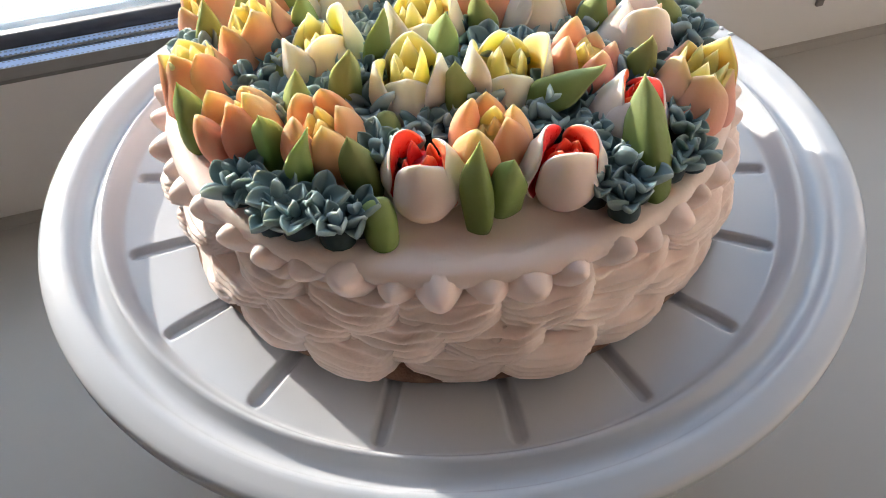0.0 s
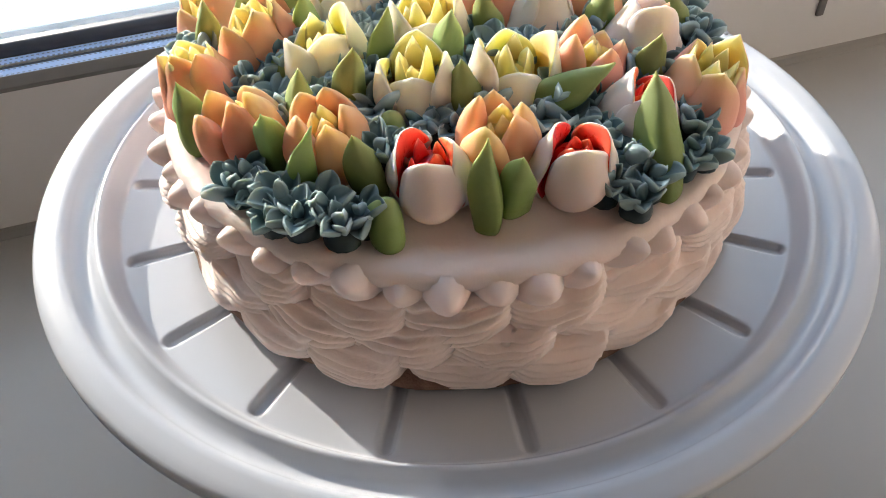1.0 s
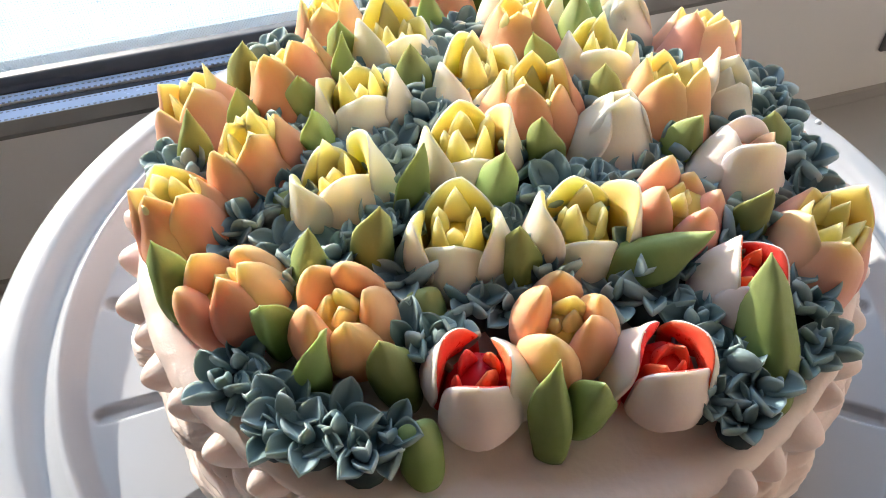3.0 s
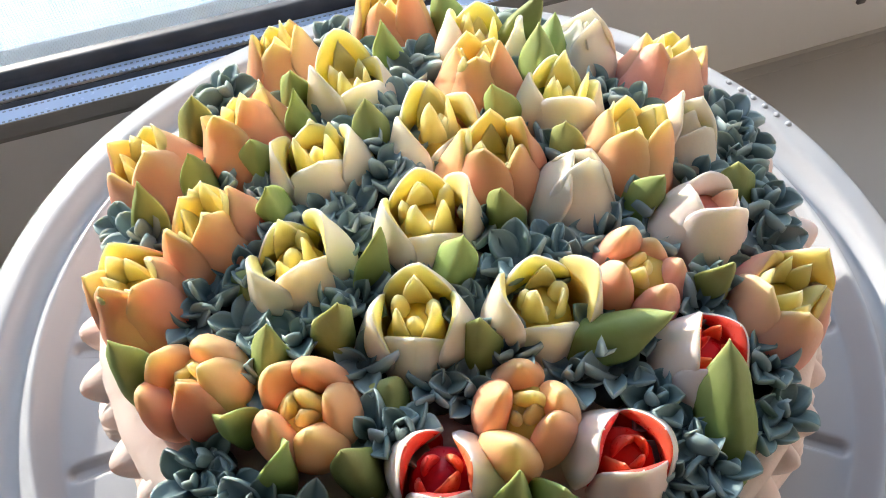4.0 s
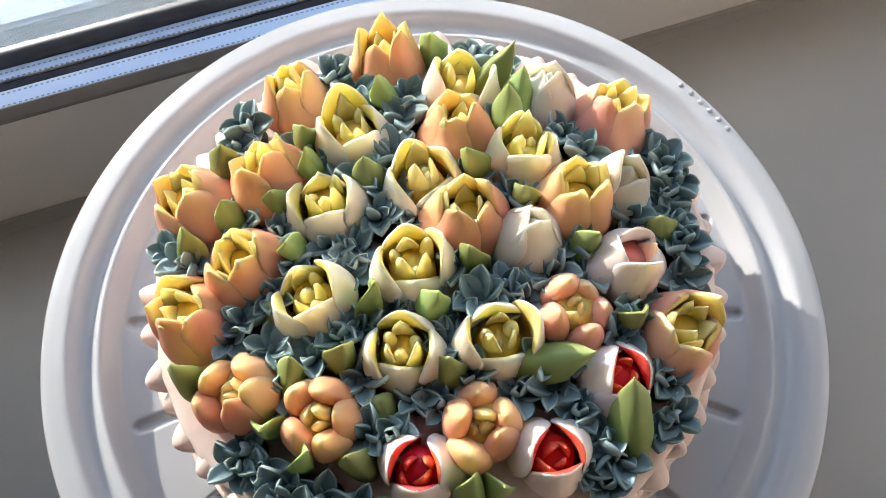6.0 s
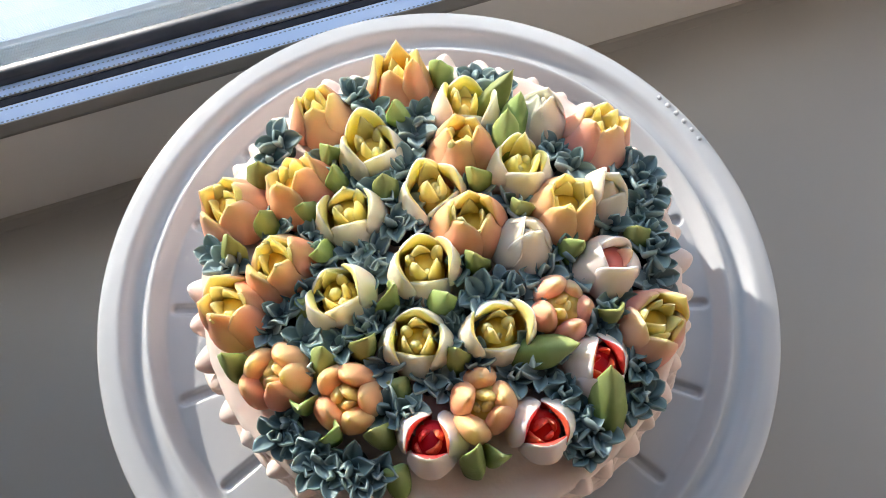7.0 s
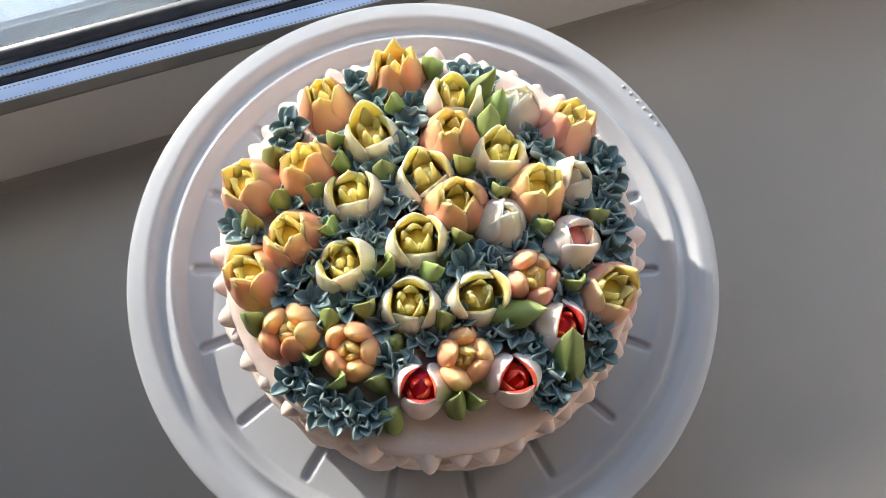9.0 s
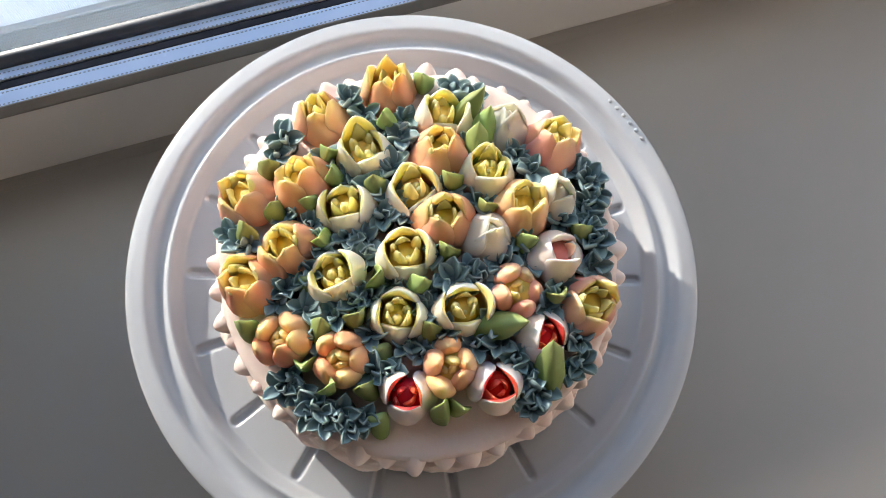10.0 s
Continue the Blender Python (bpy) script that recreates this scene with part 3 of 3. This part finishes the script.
def tulip(x, y, outer, inner, core, label, n=5, spread=2.0, size=1.0, n_in=4, stamens=(), n_st=0, spin=None, lean=None, out=0.0, tall=0.0195, ring=0.0040, loose=1.0, rise=0.0):
    TULIPS.append((x, y))
    x, y = x / 1000, y / 1000
    root = part("tulip", CORES[core if core == "bud" else core.name], cake, seat(x, y, 0.016, lean, tip=0.0645, tall=tall * size) @ Matrix.Diagonal((size * 0.97, size * 0.97, size * 1.06, 1)), label)
    s0 = rng.uniform(0, 360) if spin is None else spin
    for k in range(n):
        a = s0 + k * 360 / n + loose * rng.uniform(-9, 9)
        m = pose(0, 0, 0, 0, 0, a) @ pose(out + (0.0006 if k % 2 else -0.0004), 0, 0, 0, spread + loose * rng.uniform(-4, 5), 0) @ Matrix.Diagonal((1, rng.uniform(0.94, 1.1), (1 + loose * rng.uniform(-0.10, 0.06)) * (1 + rise * math.sin(radians(a))), 1))
        part("petal", outer[rng.randrange(len(outer))], root, m)
    for k in range(n_in):
        a = s0 + (k + 0.5) * 360 / n_in + rng.uniform(-14, 14)
        near = ring + (0.0006 if k % 2 else -0.0012)
        m = pose(0, 0, 0, 0, 0, a) @ pose(near, 0, 0.0005, 0, rng.uniform(-5, 3), 0) @ Matrix.Scale(rng.uniform(0.88, 1.06), 4)
        part("inner_petal", inner[rng.randrange(len(inner))], root, m)
    for k in range(n_st):
        a = s0 + k * 360 / n_st + rng.uniform(-20, 20)
        m = pose(0, 0, 0, 0, 0, a) @ pose(rng.uniform(0.0015, 0.0052), 0, 0, 0, rng.uniform(-4, 6), 0) @ Matrix.Scale(rng.uniform(0.85, 1.05), 4)
        part("stamen", stamens[rng.randrange(len(stamens))], root, m)
    return root


L_OPEN = "peach tulip of piped icing, open, yellow inside"
L_CUP = "cream white cup tulip with a yellow inside"
for x, y, mesh in ((-41.2, 45.0, P_PEACH), (-67.3, 48.0, P_PINK), (-56.3, 18.0, P_PEACH), (-76.6, 8.2, P_PEACH), (20.6, 40.1, P_PEACH), (13.3, 9.3, P_PEACH), (48.0, 5.8, P_PEACH), (73.6, 31.3, P_PINK), (64.3, -44.4, P_PINK)):
    tulip(x, y, mesh, P_IN, M_YELLOW, L_OPEN, n=5, spread=2.0, n_in=6, size=1.07, tall=0.0220, ring=0.0008)
for x, y in ((9.2, 78.9), (-24.9, 74.6)):
    tulip(x, y, P_TALL, P_IN, M_PEACH, "tall peach tulip of piped icing, half closed", n=5, spread=1.0, n_in=3, size=1.04, tall=0.0248, ring=-0.0008)
for x, y, mesh in ((-68.4, -19.9, P_ROUND), (-47.0, -35.4, P_ROUNDA), (33.8, -29.8, P_ROUNDP), (-3.6, -52.6, P_ROUNDA)):
    tulip(x, y, mesh, P_LOBE, M_YELLOW, "apricot tulip with thick rounded petals", n=5, spread=4.0, n_in=3, size=1.08, out=0.0064, tall=0.0205, ring=0.0030, loose=1.5)
for x, y in ((-11.1, 50.0), (-26.7, 27.4), (-39.4, -0.8), (4.6, 25.3), (38.3, 25.3), (28.3, 57.3), (-8.1, -1.0), (-19.0, -25.6), (8.9, -30.7)):
    tulip(x, y, P_CUP, P_IN, M_YELLOW, L_CUP, n=4, spread=4.0, n_in=3, spin=-96 + rng.uniform(-22, 22), stamens=F_Y, n_st=3, size=1.0, tall=0.0222, ring=0.0004, rise=0.09)
for x, y in ((29.5, -3.2), (54.8, 45.9), (65.1, 6.2)):
    tulip(x, y, P_BUD, P_IN, "bud", "closed cream white tulip bud of piped icing", n=3, spread=1.0, n_in=0, size=1.04, spin=-80 + rng.uniform(-20, 20), tall=0.0225)
for x, y, open_ in ((39.2, -52.3, 2.0), (-25.2, -58.8, 3.0), (12.1, -67.1, 2.0)):
    tulip(x, y, P_CUPR, P_INR, M_RED, "white cup tulip with a bright red inside", n=3, spread=open_, n_in=4, ring=0.0, spin=-108 + rng.uniform(-15, 15), stamens=F_R, n_st=3, size=1.02, rise=0.06)

tulip(56.8, -19.6, P_CUPW, P_BLUSH, M_PINK, "white tulip, nearly closed, with a pale pink heart", n=4, spread=-3.0, n_in=2, ring=0.0, spin=-100, size=1.06)

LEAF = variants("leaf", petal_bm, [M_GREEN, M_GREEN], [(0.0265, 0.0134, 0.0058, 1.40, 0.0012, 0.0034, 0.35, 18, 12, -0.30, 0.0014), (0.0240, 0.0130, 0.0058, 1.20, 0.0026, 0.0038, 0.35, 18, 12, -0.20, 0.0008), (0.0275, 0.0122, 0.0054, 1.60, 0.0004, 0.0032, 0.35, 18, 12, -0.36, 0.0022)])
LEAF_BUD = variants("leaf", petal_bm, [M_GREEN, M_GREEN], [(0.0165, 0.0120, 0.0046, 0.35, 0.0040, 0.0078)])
rng = random.Random(21)


def leaf(x, y, lean=None, az=None, size=1.0, spin=None, bud=False):
    m = seat(x / 1000, y / 1000, 0.017 * size, lean if lean is not None else rng.uniform(2, 16), az if az is not None else rng.uniform(0, 360), tip=0.0615, tall=0.0190 * size)
    m = m @ pose(0, 0, 0, 0, 0, rng.uniform(0, 360) if spin is None else spin) @ pose(-0.0042, 0, 0) @ Matrix.Scale(size, 4)
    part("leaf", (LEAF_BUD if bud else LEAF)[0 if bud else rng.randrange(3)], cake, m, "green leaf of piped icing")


for x, y in ((24.2, 76.5), (2.0, 61.6), (-26.0, 53.1), (-53.2, 54.9), (-27.6, 42.1), (-56.0, 34.6), (-41.1, 33.0), (-70.0, 30.2), (-11.8, 31.9), (21.1, 25.4), (32.2, 9.1), (-40.5, 16.1), (8.8, -5.2), (44.8, -11.5), (69.3, -12.4), (-23.1, -7.3), (-5.8, -15.4), (49.4, -36.6), (-35.8, -20.6), (-8.3, -34.9), (-81.0, -9.7), (-51.2, -20.3), (-61.4, -32.0), (-55.1, -43.8), (-41.4, -50.7), (-13.0, -67.1), (-5.7, -69.9)):
    leaf(x, y, spin=270 + rng.uniform(-50, 50))
for x, y in ((-51.4, -2.6), (-29.6, -40.2), (-39.1, -67.0)):
    leaf(x, y, bud=True, lean=0, spin=270)
for x, y, az, ln, sz in ((41.2, 57.0, 20, 55, 1.10), (44.8, 47.2, 60, 35, 1.25), (38.1, 39.9, 70, 30, 1.10), (25.7, -42.8, -15, 60, 1.20), (37.8, -61.1, 80, 35, 1.35)):
    leaf(x, y, lean=ln, az=az, size=sz, spin=az + 180)


def star_petal_bm(length, width, lift, crest=0.8):
    """A narrow pointed petal with raised edges, growing along +x."""
    bm = bmesh.new()
    uv = bm.loops.layers.uv.new("UVMap")
    rows, cols, vv = 9, 8, {}
    sheets = []
    for top in (1, 0):
        grid = []
        for i in range(rows + 1):
            v = i / rows
            w = width / 2 * (0.42 + 0.58 * math.sin(min(v / 0.5, 1) * math.pi / 2)) * max(1 - (max(v - 0.40, 0) / 0.60) ** 2.7 * 0.93, 0.07)
            line = []
            for k in range(cols + 1):
                u = k / cols * 2 - 1
                z = crest * w * abs(u) ** 1.4 * (0.5 + 0.5 * v) + lift * v * v
                p = bm.verts.new((length * v, w * u, z if top else z - 0.0026 * (1 - 0.35 * u * u) * (1 - 0.55 * v ** 3)))
                # raised edges get a paler tone, as where light catches them
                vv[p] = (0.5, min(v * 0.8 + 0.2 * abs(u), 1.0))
                line.append(p)
            grid.append(line)
        sheets.append(grid)
    a, b = sheets
    for g in sheets:
        for p, q in zip(g, g[1:]):
            for k in range(cols):
                bm.faces.new((p[k], p[k + 1], q[k + 1], q[k]))
    rim = lambda g: g[0] + [q[-1] for q in g[1:]] + g[-1][-2::-1] + [q[0] for q in g[-2:0:-1]]
    ra, rb = rim(a), rim(b)
    for k in range(len(ra)):
        n = (k + 1) % len(ra)
        bm.faces.new((ra[k], ra[n], rb[n], rb[k]))
    for f in bm.faces:
        for l in f.loops:
            l[uv].uv = vv[l.vert]
    uneven(bm, 0.0012)
    return bm


STAR = variants("petal", star_petal_bm, [M_BLUE_SHADED], [(0.0080, 0.0056, 0.0014, 0.8), (0.0075, 0.0054, 0.0022, 1.0), (0.0085, 0.0056, 0.0006, 0.7), (0.0076, 0.0050, 0.0016, 1.1)])
# mound keeps the near-black root tone: painted shade under the petals
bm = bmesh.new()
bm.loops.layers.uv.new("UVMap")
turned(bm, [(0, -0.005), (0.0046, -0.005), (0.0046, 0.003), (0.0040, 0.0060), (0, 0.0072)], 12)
MOUND = link_mesh("blossom", bm, M_BLUE_SHADED)
rng = random.Random(31)
BLOSSOMS_BACK = [(-10.8, 79.4), (37.4, 70.0), (-5.7, 69.2), (-43.6, 68.4), (45.8, 63.9), (-48.4, 62.0), (11.1, 60.9), (6.0, 52.4), (-19.1, 42.1), (-2.0, 40.2), (-77.4, 31.4), (55.0, 30.6), (-6.4, 26.1), (-72.6, 25.8), (-43.6, 25.6), (59.0, 21.2), (-12.5, 19.0), (78.0, 18.3), (-2.7, 17.5), (-29.7, 14.8), (83.5, 11.4), (-22.5, 11.0)]
BLOSSOMS_MIDDLE = [(84.8, 3.7), (-26.2, 3.1), (-61.8, 1.7), (77.1, -0.8), (-66.4, -2.8), (63.6, -4.5), (77.8, -8.6), (-55.4, -10.7), (-28.7, -13.2), (-34.4, -13.9), (16.0, -15.3), (75.8, -16.9), (8.4, -17.4), (-44.4, -17.5), (1.2, -20.2), (20.0, -20.3), (75.8, -24.4), (-6.5, -26.1), (-32.3, -29.0), (71.0, -29.5), (-70.2, -35.4), (-19.2, -38.6)]
BLOSSOMS_FRONT = [(-74.9, -39.2), (-13.6, -42.9), (-35.2, -43.9), (-67.8, -44.0), (-29.1, -46.7), (19.0, -49.1), (-62.2, -49.8), (-67.0, -53.3), (24.2, -57.0), (-54.0, -57.1), (-60.8, -57.3), (53.9, -57.8), (-44.9, -61.8), (-50.9, -62.9), (28.6, -65.3), (52.1, -67.3), (44.7, -69.6), (20.0, -72.4), (31.2, -73.4), (25.1, -78.4)]
# more blossoms crowd the gaps that are left between the flowers
spots = BLOSSOMS_BACK + BLOSSOMS_MIDDLE + BLOSSOMS_FRONT
for _ in range(4000):
    x, y = rng.uniform(-84, 84), rng.uniform(-84, 84)
    if math.hypot(x, y) > (78 if x > 50 else 64):
        continue
    if min(math.hypot(x - a, y - b) for a, b in TULIPS) > 13.0 and min(math.hypot(x - a, y - b) for a, b in spots) > 9.2:
        spots.append((x, y))
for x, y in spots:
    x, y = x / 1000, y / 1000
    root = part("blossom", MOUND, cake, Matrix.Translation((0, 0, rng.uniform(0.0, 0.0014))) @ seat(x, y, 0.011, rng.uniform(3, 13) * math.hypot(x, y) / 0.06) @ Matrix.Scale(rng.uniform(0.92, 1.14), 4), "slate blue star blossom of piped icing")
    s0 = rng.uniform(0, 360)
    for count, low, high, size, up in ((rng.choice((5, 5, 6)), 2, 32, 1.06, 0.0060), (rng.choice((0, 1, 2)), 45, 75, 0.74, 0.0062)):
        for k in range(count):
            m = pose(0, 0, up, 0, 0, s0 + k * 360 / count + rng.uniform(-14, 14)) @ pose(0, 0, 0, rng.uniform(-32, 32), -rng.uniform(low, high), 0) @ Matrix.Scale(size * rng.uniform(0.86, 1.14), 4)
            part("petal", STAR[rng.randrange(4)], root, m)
